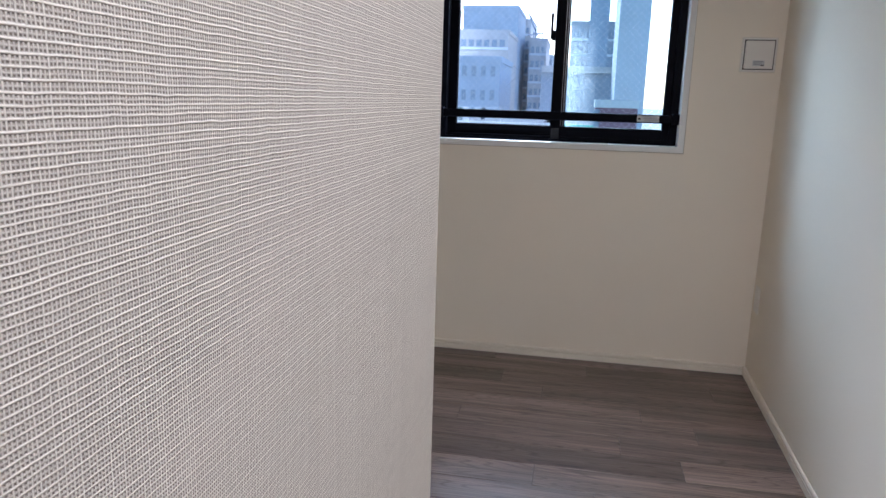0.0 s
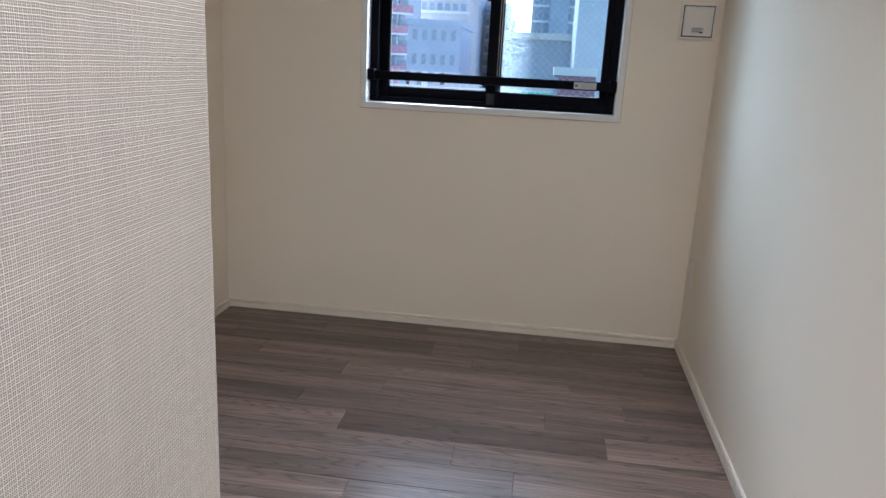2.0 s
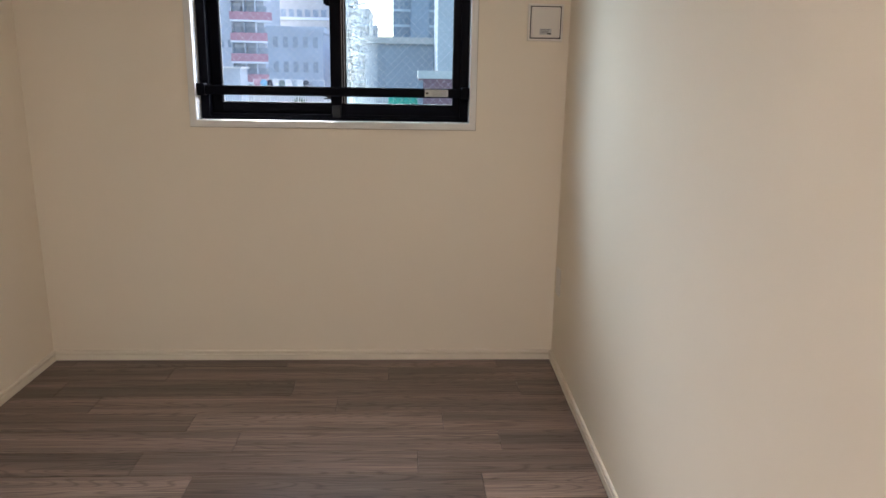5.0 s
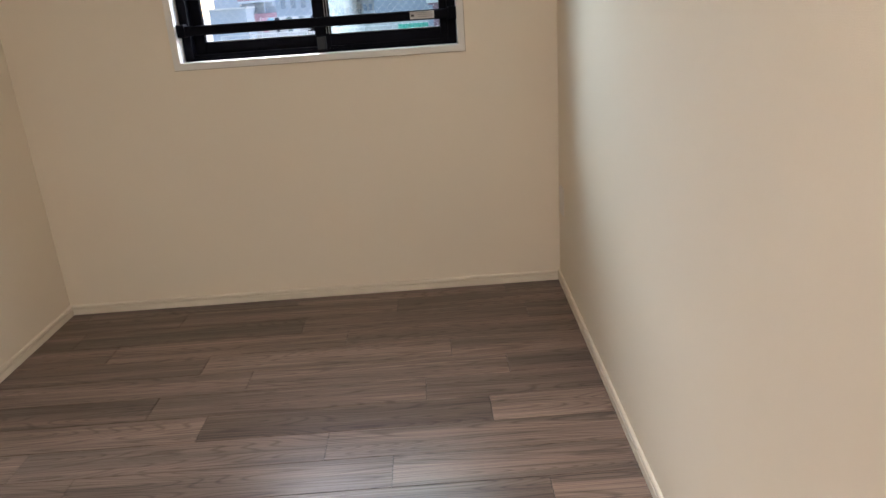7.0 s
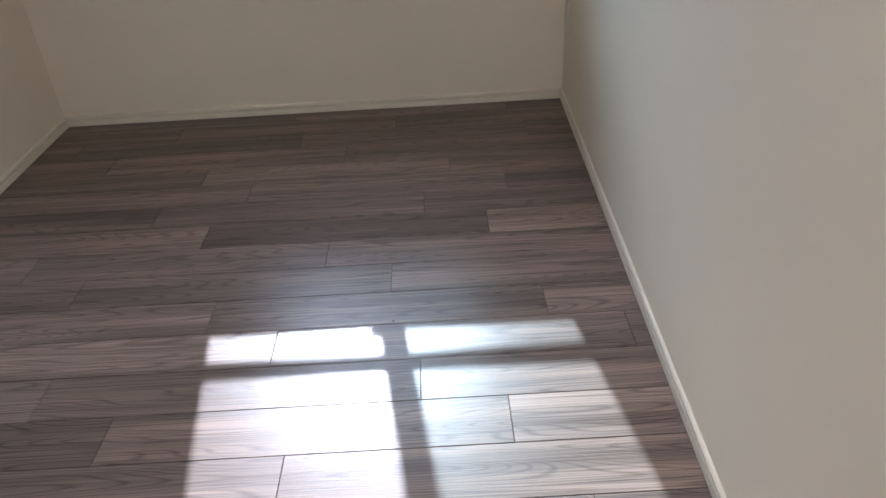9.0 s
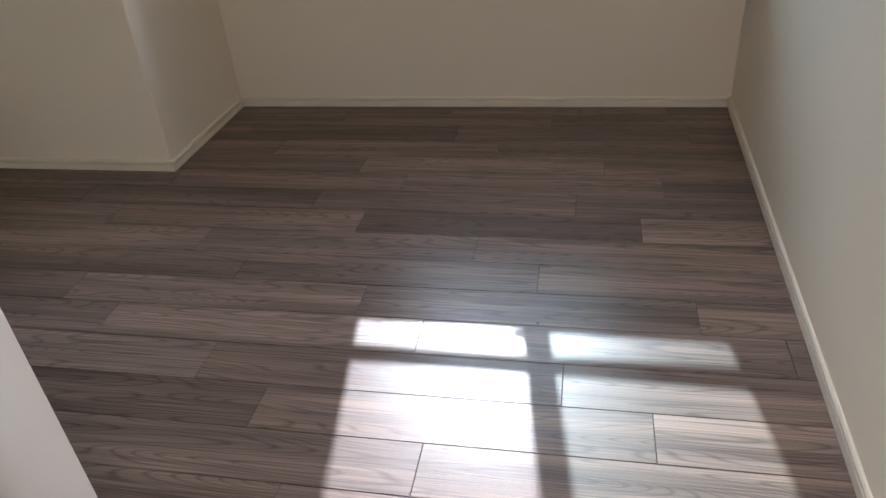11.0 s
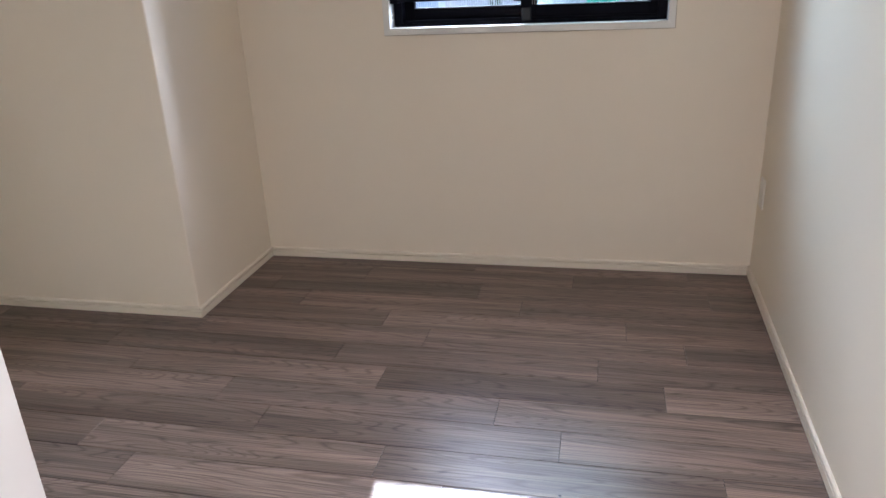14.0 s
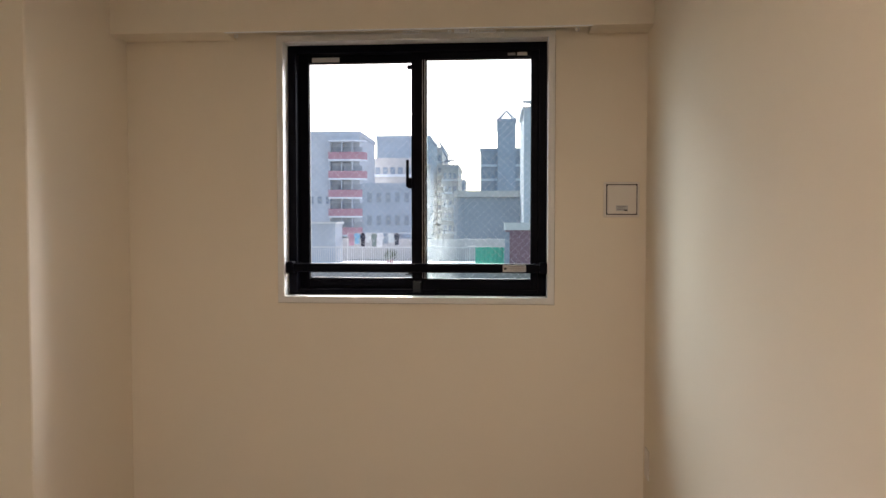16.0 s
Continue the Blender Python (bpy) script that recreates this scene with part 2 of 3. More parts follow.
# ---- the room ----
CEIL = 2.45
WX0, WX1, WZ0, WZ1 = -1.502, -0.392, 1.040, 2.112   # clear opening of the window
PIL_X, PIL_Y = -2.176, -0.672                       # corner of the boxed pillar
HALL_X, HALL_Y = -0.95, -2.737                      # end of the hall's wall
ROOM_BACK = -2.60
LEFT = -3.2
SKEW = 0.024                                         # the side wall is a little out of square

structure("wall_north", boxes(
    (LEFT - 0.15, 0, -0.1, WX0, 0.17, CEIL + 0.1), (WX1, 0, -0.1, 0.15, 0.17, CEIL + 0.1),
    (WX0, 0, -0.1, WX1, 0.17, WZ0), (WX0, 0, WZ1, WX1, 0.17, CEIL + 0.1)), WALL, "cream wallpapered wall round the window")
structure("wall_east", prism(bmesh.new(), [(0.003, 0), (0.003 + SKEW * -2.6, -2.6), (0.15, -2.6), (0.15, 0)], "z", -0.1, CEIL + 0.1), WALL, "cream wallpapered side wall, bare and plain")
structure("wall_west", boxes((LEFT - 0.15, ROOM_BACK, -0.1, LEFT, 0, CEIL + 0.1)), WALL, "cream wallpapered far side wall")
structure("pillar_wall", boxes((LEFT, PIL_Y, -0.1, PIL_X, 0, CEIL), bevel=0.004), WALL, "cream wallpapered boxed-out corner of the room")
structure("wall_south", boxes((LEFT - 0.15, HALL_Y, -0.1, -1.062, ROOM_BACK, CEIL + 0.1), (-0.063, HALL_Y, -0.1, 1.1, ROOM_BACK, CEIL + 0.1)), WALL, "cream wallpapered wall with the doorway")
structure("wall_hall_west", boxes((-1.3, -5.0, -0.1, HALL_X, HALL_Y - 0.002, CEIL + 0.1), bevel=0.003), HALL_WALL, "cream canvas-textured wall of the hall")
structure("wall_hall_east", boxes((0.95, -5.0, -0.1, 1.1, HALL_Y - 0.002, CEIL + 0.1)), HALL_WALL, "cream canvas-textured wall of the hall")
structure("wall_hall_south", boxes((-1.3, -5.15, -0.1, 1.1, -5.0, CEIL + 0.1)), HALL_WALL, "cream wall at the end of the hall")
structure("ceiling", boxes((LEFT - 0.15, -5.15, CEIL, 1.1, 0.17, CEIL + 0.12)), CEILING, "white papered ceiling")

# beam over the window, hollowed out above it for the curtain rail
BEAM_Z, BEAM_Y, REC0, REC1 = 2.12, -0.135, -1.70, -0.235
bm = bmesh.new()
box(bm, PIL_X, BEAM_Y, BEAM_Z, REC0, 0, CEIL)
box(bm, REC1, BEAM_Y, BEAM_Z, 0, 0, CEIL)
box(bm, REC0, BEAM_Y, BEAM_Z, REC1, BEAM_Y + 0.02, CEIL)
box(bm, REC0, BEAM_Y + 0.02, BEAM_Z + 0.09, REC1, 0, CEIL)
structure("beam", bm, WALL, "cream wallpapered beam over the window with a curtain recess")


# ---- baseboards ----
def baseboard(run, lo, hi, face, out):
    """A board 45 mm high with a groove and a rounded top. run: the axis along the wall; face: the wall's plane; out: into the room."""
    f, o = face, out
    shape = [(f, 0.0015), (f + o * 0.009, 0.0015), (f + o * 0.009, 0.0275), (f + o * 0.002, 0.028), (f + o * 0.002, 0.0328), (f + o * 0.009, 0.0335),
             (f + o * 0.009, 0.042), (f + o * 0.0055, 0.046), (f, 0.046)]
    bm = bmesh.new()
    if run == "x":
        prism(bm, shape, "x", lo, hi)
    else:
        prism(bm, shape, "y", lo, hi)
    return structure("baseboard", bm, BASE, "cream grooved baseboard along the wall")


baseboard("x", PIL_X + 0.009, -0.009, 0, -1)
east_board = baseboard("y", ROOM_BACK, 0, 0.003, -1)
east_board.data.transform(Matrix(((1, SKEW, 0, 0), (0, 1, 0, 0), (0, 0, 1, 0), (0, 0, 0, 1))))
baseboard("y", PIL_Y - 0.009, 0, PIL_X, 1)
baseboard("x", LEFT, PIL_X, PIL_Y, -1)
baseboard("y", ROOM_BACK, PIL_Y - 0.009, LEFT, 1)
baseboard("x", LEFT + 0.009, -1.062, ROOM_BACK, 1)
baseboard("y", -5.0, HALL_Y - 0.004, HALL_X, 1)

# ---- door frame and the sliding door, slid open ----
frame_thing = tagged(new("door_1"), "white door frame of an open sliding doorway", "door frame", kind="structure")
part("jamb", boxes((-1.062, HALL_Y + 0.002, 0, -1.044, ROOM_BACK + 0.004, CEIL), bevel=0.001), JAMB, frame_thing)
part("jamb", boxes((-0.075, HALL_Y - 0.004, 0, -0.063, ROOM_BACK + 0.004, CEIL), bevel=0.001), JAMB, frame_thing)
part("head", boxes((-1.044, HALL_Y - 0.004, 2.42, -0.075, ROOM_BACK + 0.004, CEIL), bevel=0.001), JAMB, frame_thing)
sliding = thing("sliding_door", "light brown wood-grain sliding door, slid fully open", "door", at=(0.425, -2.785, 0))
part("leaf", boxes((-0.485, -0.017, 0.008, 0.485, 0.017, 2.42), bevel=0.002), DOOR, sliding)
part("pull", boxes((-0.45, -0.019, 0.9, -0.42, -0.016, 1.06), bevel=0.001), STEEL, sliding, "steel flush pull")
part("track", boxes((-1.35, -0.022, 2.422, 0.50, 0.022, CEIL)), JAMB, sliding, "white overhead track")

# ---- hall ceiling light ----
hall_fitting = thing("ceiling_light", "round white ceiling light in the hall, switched on", "ceiling light", at=(-0.4, -3.2, CEIL))
part("base", rod(bmesh.new(), (0, 0, 0), (0, 0, -0.03), 0.15, 32), PLASTIC, hall_fitting)
part("diffuser", rod(bmesh.new(), (0, 0, -0.03), (0, 0, -0.06), 0.13, 32, 0.14), PLASTIC, hall_fitting)

# ---- window ----
FY = 0.062                                            # room face of the sash frame
window = tagged(new("window_1"), "black aluminium two-pane sliding window", "window", kind="structure")
bm = bmesh.new()
T0, T1 = 0.024, 0.011                                  # trim width and stand-out
box(bm, WX0 - T0, -T1, WZ0 - T0, WX1 + T0, 0.001, WZ0 + 0.003, 0.0015)
box(bm, WX0 - T0, -T1, WZ1 - 0.003, WX1 + T0, 0.001, WZ1 + T0, 0.0015)
box(bm, WX0 - T0, -T1, WZ0, WX0 + 0.003, 0.001, WZ1, 0.0015)
box(bm, WX1 - 0.003, -T1, WZ0, WX1 + T0, 0.001, WZ1, 0.0015)
# thin brown strips stand in for the shadow line round the casing
part("sealant", boxes((WX0 - T0 - 0.0025, -0.0015, WZ0 - T0 - 0.0025, WX1 + T0 + 0.0025, 0.001, WZ0 - T0), (WX0 - T0 - 0.0025, -0.0015, WZ1 + T0, WX1 + T0 + 0.0025, 0.001, WZ1 + T0 + 0.0025),
                      (WX0 - T0 - 0.0025, -0.0015, WZ0 - T0, WX0 - T0, 0.001, WZ1 + T0), (WX1 + T0, -0.0015, WZ0 - T0, WX1 + T0 + 0.0025, 0.001, WZ1 + T0)), CASING_SHADE, window, "thin brown line for the shade round the casing")
part("casing", bm, TRIM, window, "off-white thin casing")
part("sill", boxes((WX0, 0, WZ0 - 0.002, WX1, 0.15, WZ0 + 0.003)), SILL, window, "off-white sill board")
part("reveal", boxes((WX0 - 0.002, 0, WZ0, WX0 + 0.003, 0.15, WZ1), (WX1 - 0.003, 0, WZ0, WX1 + 0.002, 0.15, WZ1),
                     (WX0, 0, WZ1 - 0.003, WX1, 0.15, WZ1 + 0.002)), SILL, window)
A0, A1, B0, B1 = WX0 + 0.004, WX1 - 0.004, WZ0 + 0.004, WZ1 - 0.004
part("window_frame", boxes((A0, FY, B0, A0 + 0.034, 0.165, B1), (A1 - 0.034, FY, B0, A1, 0.165, B1),
                           (A0 + 0.034, FY, B1 - 0.032, A1 - 0.034, 0.165, B1),
                           (A0 + 0.034, FY + 0.012, B0, A1 - 0.034, 0.165, B0 + 0.022), (A0 + 0.034, FY, B0, A1 - 0.034, FY + 0.003, B0 + 0.012)), BLACK, window)


def sash(name, x0, x1, y, low, top, left, right, bottom, head, glass):
    """A sliding sash round one pane; y: its middle plane."""
    bm = bmesh.new()
    d = 0.014
    box(bm, x0, y - d, low, x0 + left, y + d, top, 0.0015)
    box(bm, x1 - right, y - d, low, x1, y + d, top, 0.0015)
    box(bm, x0 + left, y - d, low, x1 - right, y + d, low + bottom, 0.0015)
    box(bm, x0 + left, y - d, top - head, x1 - right, y + d, top, 0.0015)
    ob = part(name, bm, BLACK, window)
    gx0, gx1, gz0, gz1 = x0 + left, x1 - right, low + bottom, top - head
    bead = boxes((gx0, y - 0.006, gz0, gx0 + 0.004, y + 0.006, gz1), (gx1 - 0.0025, y - 0.006, gz0, gx1, y + 0.006, gz1),
                 (gx0, y - 0.006, gz0, gx1, y + 0.006, gz0 + 0.002), (gx0, y - 0.006, gz1 - 0.004, gx1, y + 0.006, gz1))
    part("gasket", bead, RUBBER, ob)
    bm = bmesh.new()
    bm.faces.new([bm.verts.new(v) for v in ((gx0, y, gz0), (gx1, y, gz0), (gx1, y, gz1), (gx0, y, gz1))])
    part("pane", bm, glass, ob)
    # diamond wire in the glass
    bm = bmesh.new()
    step, w, h = 0.032, gx1 - gx0, gz1 - gz0
    k = -h
    while k < w:
        for s in (1, -1):
            a, b = max(0, k), min(w, k + h)
            za, zb = a - k, b - k
            if s < 0:
                za, zb = h - za, h - zb
            rod(bm, (gx0 + a, y, gz0 + za), (gx0 + b, y, gz0 + zb), 0.0004, 3)
        k += step
    part("wire", bm, WIRE, ob, "fine diamond wire mesh")
    return ob


outer = sash("sash", A0 + 0.034, -0.905, 0.128, B0 + 0.018, B1 - 0.026, 0.041, 0.060, 0.050, 0.036, GLASS)
inner = sash("sash", -0.968, A1 - 0.034, 0.093, B0 + 0.018, B1 - 0.026, 0.062, 0.029, 0.050, 0.034, GREEN_GLASS)
# dried water marks that sparkle against the light
m, t, b = material("water marks on glass")
spots = node(t, "ShaderNodeTexVoronoi", Scale=420.0)
t.links.new(place(t, (1, 0, 1)), spots.inputs["Vector"])
cloud = node(t, "ShaderNodeTexNoise", Scale=22.0, Detail=4.0)
t.links.new(place(t), cloud.inputs["Vector"])
axis = t.nodes.new("ShaderNodeSeparateXYZ")
t.links.new(place(t), axis.inputs[0])
fade = node(t, "ShaderNodeMapRange")
fade.inputs["From Min"].default_value, fade.inputs["From Max"].default_value = -0.89, -0.765
fade.inputs["To Min"].default_value, fade.inputs["To Max"].default_value = 0.42, 0.0
t.links.new(axis.outputs["X"], fade.inputs["Value"])
rise = node(t, "ShaderNodeMapRange")
rise.inputs["From Min"].default_value, rise.inputs["From Max"].default_value = 1.46, 1.62
rise.inputs["To Min"].default_value, rise.inputs["To Max"].default_value = 1.0, 0.0
t.links.new(axis.outputs["Z"], rise.inputs["Value"])
dots = ramp(t, spots.outputs["Color"], [(0.55, (0, 0, 0)), (0.6, (1, 1, 1))])
amount = math_node(t, "MULTIPLY", math_node(t, "MULTIPLY", dots.outputs["Color"], fade.outputs[0]), math_node(t, "MULTIPLY", rise.outputs[0], math_node(t, "ADD", math_node(t, "MULTIPLY", cloud.outputs["Fac"], 0.4), 0.5)))
milk = t.nodes.new("ShaderNodeBsdfTranslucent")
milk.inputs["Color"].default_value = (0.9, 0.9, 0.9, 1)
clear = t.nodes.new("ShaderNodeBsdfTransparent")
blend = t.nodes.new("ShaderNodeMixShader")
t.links.new(amount, blend.inputs[0])
t.links.new(clear.outputs[0], blend.inputs[1])
t.links.new(milk.outputs[0], blend.inputs[2])
t.links.new(blend.outputs[0], t.nodes["Material Output"].inputs["Surface"])
t.nodes.remove(b)
bm = bmesh.new()
bm.faces.new([bm.verts.new(v) for v in ((-0.905, 0.0915, 1.113), (-0.74, 0.0915, 1.113), (-0.74, 0.0915, 1.64), (-0.905, 0.0915, 1.64))])
part("water_marks", bm, m, inner, "dried water marks")
# crescent lock on the meeting stile
bm = boxes((-0.982, 0.066, 1.50, -0.966, 0.082, 1.545), (-0.989, 0.058, 1.505, -0.977, 0.068, 1.62), bevel=0.002)
part("latch", bm, BLACK, window, "black crescent latch")
part("stopper", boxes((-0.985, 0.070, 2.005, -0.966, 0.082, 2.022), bevel=0.002), BLACK, window)
part("stopper", boxes((-0.962, 0.064, 1.052, -0.925, 0.079, 1.105), bevel=0.003), RUBBER, window, "grey rubber stopper")
part("stopper", boxes((-0.985, 0.098, 1.128, -0.962, 0.112, 1.143), (-0.998, 0.100, 1.1285, -0.985, 0.110, 1.1335), (-0.996, 0.100, 1.138, -0.985, 0.110, 1.143)), RUBBER, window)
# steel strips added for the bright reflection lines on the black stile
part("bead_highlight", boxes((-0.9115, 0.0772, 1.115, -0.9085, 0.0795, 2.045), (-0.921, 0.0775, 1.115, -0.919, 0.0795, 2.045)), STEEL, window, "pale strips for the highlight on the sash's glazing bead")
part("sticker", boxes((-1.405, 0.1125, 2.048, -1.285, 0.1145, 2.068)), STICKER, window)
part("sticker", boxes((-0.52, 0.0775, 2.056, -0.478, 0.0795, 2.070)), STICKER, window)
part("sticker", boxes((-0.56, 0.0775, 2.057, -0.528, 0.0795, 2.068)), GREY_PRINT, window)

guard = thing("window_guard_rail", "black aluminium guard rail across the low window", "guard rail")
part("bar", boxes((A0 + 0.004, 0.020, 1.143, A1 - 0.004, 0.042, 1.181), bevel=0.004), BLACK, guard)
part("bracket", boxes((A0 - 0.001, 0.010, 1.139, A0 + 0.030, 0.062, 1.188), bevel=0.003), BLACK, guard)
part("bracket", boxes((A1 - 0.030, 0.010, 1.139, A1 + 0.001, 0.062, 1.188), bevel=0.003), BLACK, guard)
part("sticker", boxes((-0.578, 0.0185, 1.148, -0.482, 0.021, 1.177)), STICKER, guard, "pale printed sticker")

for k in range(3):
    part("print", boxes((-0.555 + 0.004 * k, 0.0178, 1.1705 - 0.0075 * k, -0.49, 0.0188, 1.1725 - 0.0075 * k)), GREY_PRINT, guard)
part("print", boxes((-0.574, 0.0178, 1.158, -0.562, 0.0188, 1.166)), DARK, guard)

# ---- curtain rail ----
rail = thing("curtain_rail", "white curtain rail with small ring runners", "curtain rail")
part("track", boxes((REC0 + 0.01, -0.108, 2.129, REC1 - 0.01, -0.082, 2.16), bevel=0.003), PLASTIC, rail)

part("front_trim", boxes((REC0, BEAM_Y - 0.002, BEAM_Z - 0.004, REC1, BEAM_Y + 0.010, BEAM_Z), bevel=0.001), RUNNER, rail, "white edge strip")


def ring(x):
    bm = bmesh.new()
    ring_r, n, m = 0.0065, 14, 6
    rows = []
    for i in range(n):
        a = 2 * math.pi * i / n
        rows.append([bm.verts.new((x + math.cos(a) * (ring_r + 0.0022 * math.cos(b)), -0.095 + 0.0022 * math.sin(b),
                                   2.114 + math.sin(a) * (ring_r + 0.0022 * math.cos(b)))) for b in [2 * math.pi * j / m for j in range(m)]])
    for i in range(n):
        for j in range(m):
            bm.faces.new((rows[i][j], rows[(i + 1) % n][j], rows[(i + 1) % n][(j + 1) % m], rows[i][(j + 1) % m]))
    part("runner", bm, RUNNER, rail, smooth=True)


for x in [-1.665, -0.29] + [-0.975 + 0.0125 * i for i in range(6)] + [-0.795] + [-0.70 + 0.0135 * i for i in range(7)] + [-0.585]:
    ring(x)
part("magnet", boxes((-0.775, -0.101, 2.107, -0.715, -0.089, 2.1235), bevel=0.002), RUNNER, rail)

# ---- ventilation plate ----
vent = thing("ventilation_plate", "white square ventilation cover on the wall", "vent cover", at=(-0.0975, 0, 1.4475))
VENT = plain("cream moulded plastic", (0.80, 0.745, 0.66), 0.45, vary=0.02)
part("frame", boxes((-0.072, -0.010, -0.072, 0.072, 0.0, 0.072), bevel=0.003), VENT, vent)
# dark plate in place of the shaded slit round the cover
part("gap", boxes((-0.0625, -0.0115, -0.0625, 0.0625, -0.009, 0.0625)), DARK, vent)
part("cover", boxes((-0.0585, -0.017, -0.0585, 0.0585, -0.010, 0.0585), bevel=0.003), VENT, vent)
part("label", boxes((-0.024, -0.0177, -0.047, 0.024, -0.0168, -0.024)), STICKER, vent, "small printed label")
for k in range(3):
    part("print", boxes((-0.020, -0.0184, -0.029 - 0.006 * k, 0.018 - 0.005 * k, -0.0175, -0.0265 - 0.006 * k)), GREY_PRINT, vent)
part("print", boxes((0.008, -0.0184, -0.046, 0.022, -0.0175, -0.0405)), DARK, vent)

# ---- wall socket ----
socket = thing("wall_socket", "white wall socket plate near the corner", "socket", at=(0, -0.09, 0.39))
part("plate", boxes((-0.007, -0.036, -0.06, 0, 0.036, 0.06), bevel=0.003), VENT, socket)
part("insert", boxes((-0.0085, -0.012, -0.035, -0.006, 0.012, 0.035), bevel=0.001), VENT, socket)


# ---- outside ----
def facade_mat(name, colour):
    return plain(name, colour, 0.8, vary=0.07, scale=0.6)


# distance haze is mixed into these facade colours, the balcony red included
PALE = facade_mat("hazed blue-grey facade", (0.43, 0.50, 0.57))
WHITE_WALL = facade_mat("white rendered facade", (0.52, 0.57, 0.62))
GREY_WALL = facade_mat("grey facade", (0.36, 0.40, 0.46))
SLATE = facade_mat("hazed slate grey facade", (0.38, 0.43, 0.50))
SAND = facade_mat("hazed sand grey facade", (0.55, 0.54, 0.53))
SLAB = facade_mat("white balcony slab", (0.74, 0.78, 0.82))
RED = facade_mat("hazed red balcony panel", (0.48, 0.27, 0.31))
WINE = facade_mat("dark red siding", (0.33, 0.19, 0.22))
# dark glass lightened by painted haze
PANE = plain("hazed far window glass", (0.27, 0.33, 0.40), 0.2)
RAILING = plain("white painted steel", (0.78, 0.78, 0.76), 0.4)
NET = plain("green netting", (0.09, 0.6, 0.43), 0.7)
LEAF = plain("dull foliage", (0.07, 0.11, 0.05), 0.8, vary=0.4, scale=3.0)
ASPHALT = plain("asphalt and low roofs", (0.16, 0.17, 0.18), 0.9, vary=0.35, scale=0.05)
CONCRETE = plain("rooftop concrete", (0.36, 0.36, 0.35), 0.85, vary=0.12, scale=1.5)
GROUND = -19.0
EYE_Y, EYE_Z, EYE_X = -2.961, 1.354, -0.61


def across(s, y):
    """How far across a line of sight at slope s stands at the depth y."""
    return EYE_X + (s - 0.006) * (y - EYE_Y)


def height(h, y):
    return EYE_Z + (h + 0.0165) * (y - EYE_Y)


def building(name, label, x0, x1, y, deep, top, mat, rows=(), cols=0, pane=(1.4, 1.5), margin=1.2, ledges=0.0):
    """A block with its flat roof and parapet; rows: heights of the window sills, cols: windows in a row."""
    ob = thing(name, label, "building", at=((x0 + x1) / 2, y, GROUND))
    w, h = x1 - x0, top - GROUND
    part("wall", boxes((-w / 2, 0, 0, w / 2, deep, h)), mat, ob)
    part("roof", boxes((-w / 2 - 0.15, -0.15, h, w / 2 + 0.15, 0.15, h + 0.7), (-w / 2 - 0.15, deep - 0.15, h, w / 2 + 0.15, deep + 0.15, h + 0.7),
                       (-w / 2 - 0.15, 0.15, h, -w / 2 + 0.15, deep - 0.15, h + 0.7), (w / 2 - 0.15, 0.15, h, w / 2 + 0.15, deep - 0.15, h + 0.7)), mat, ob)
    if cols:
        data = mesh("window", boxes((-pane[0] / 2, -0.06, 0, pane[0] / 2, 0.05, pane[1])), PANE)
        for z in rows:
            for i in range(cols):
                win = new("window", data)
                win.parent = ob
                win.location = (-w / 2 + margin + (w - 2 * margin) * (i + 0.5) / cols, 0, z - GROUND)
    if ledges:
        data = mesh("ledge", boxes((-w / 2, -ledges, -0.55, w / 2, -0.02, -0.1)), SLAB)
        for z in rows:
            led = new("ledge", data)
            led.parent = ob
            led.location.z = z - GROUND
    return ob


# block of flats with red balconies
fy = 108.0
bx0, bx1 = across(-0.2270, fy), across(-0.1745, fy)
flats = building("apartment_building", "white block of flats with red balcony fronts, pale with haze", across(-0.262, fy), bx1 - 1.2, fy, 14, height(0.106, fy), WHITE_WALL)
fx = flats.location.x
bw = bx1 - bx0
# rounded plan of a balcony: straight front, the far end swept back
plan = [(bx0 - fx, 0.0), (bx0 - fx, -1.5)] + [(bx0 - fx + bw * 0.55 + bw * 0.45 * math.sin(k * math.pi / 16), -1.5 * math.cos(k * math.pi / 16)) for k in range(9)]
rim = plan[1:]
slab_data = mesh("balcony", prism(bmesh.new(), plan, "z", -0.28, 0.0), SLAB)
bm = bmesh.new()
for (xa, ya), (xb, yb) in zip(rim[:-1], rim[1:]):
    low, high = [], []
    for px, py in ((xa, ya), (xb, yb), (xb - 0.05, yb + 0.09), (xa - 0.05, ya + 0.09)):
        low.append(bm.verts.new((px, py, 0.0)))
        high.append(bm.verts.new((px, py, 1.12)))
    bm.faces.new(high)
    for k in range(4):
        bm.faces.new((low[k], low[(k + 1) % 4], high[(k + 1) % 4], high[k]))
bmesh.ops.recalc_face_normals(bm, faces=bm.faces[:])
front_data = mesh("balcony_front", bm, RED)
wing_data = mesh("partition", boxes((-0.06, -1.3, 0.0, 0.06, 0.0, 2.6)), WHITE_WALL)
# window colour of the flats, lighter than PANE for less contrast
PALE_PANE = plain("pale far window", (0.38, 0.43, 0.49), 0.3, vary=0.2)
glass_data = mesh("window", boxes((-0.75, -0.06, 0.05, 0.75, 0.04, 2.0)), PALE_PANE)
door_data = mesh("service_door", boxes((-0.3, -0.06, 0.05, 0.3, 0.04, 1.9)), GREY_WALL)
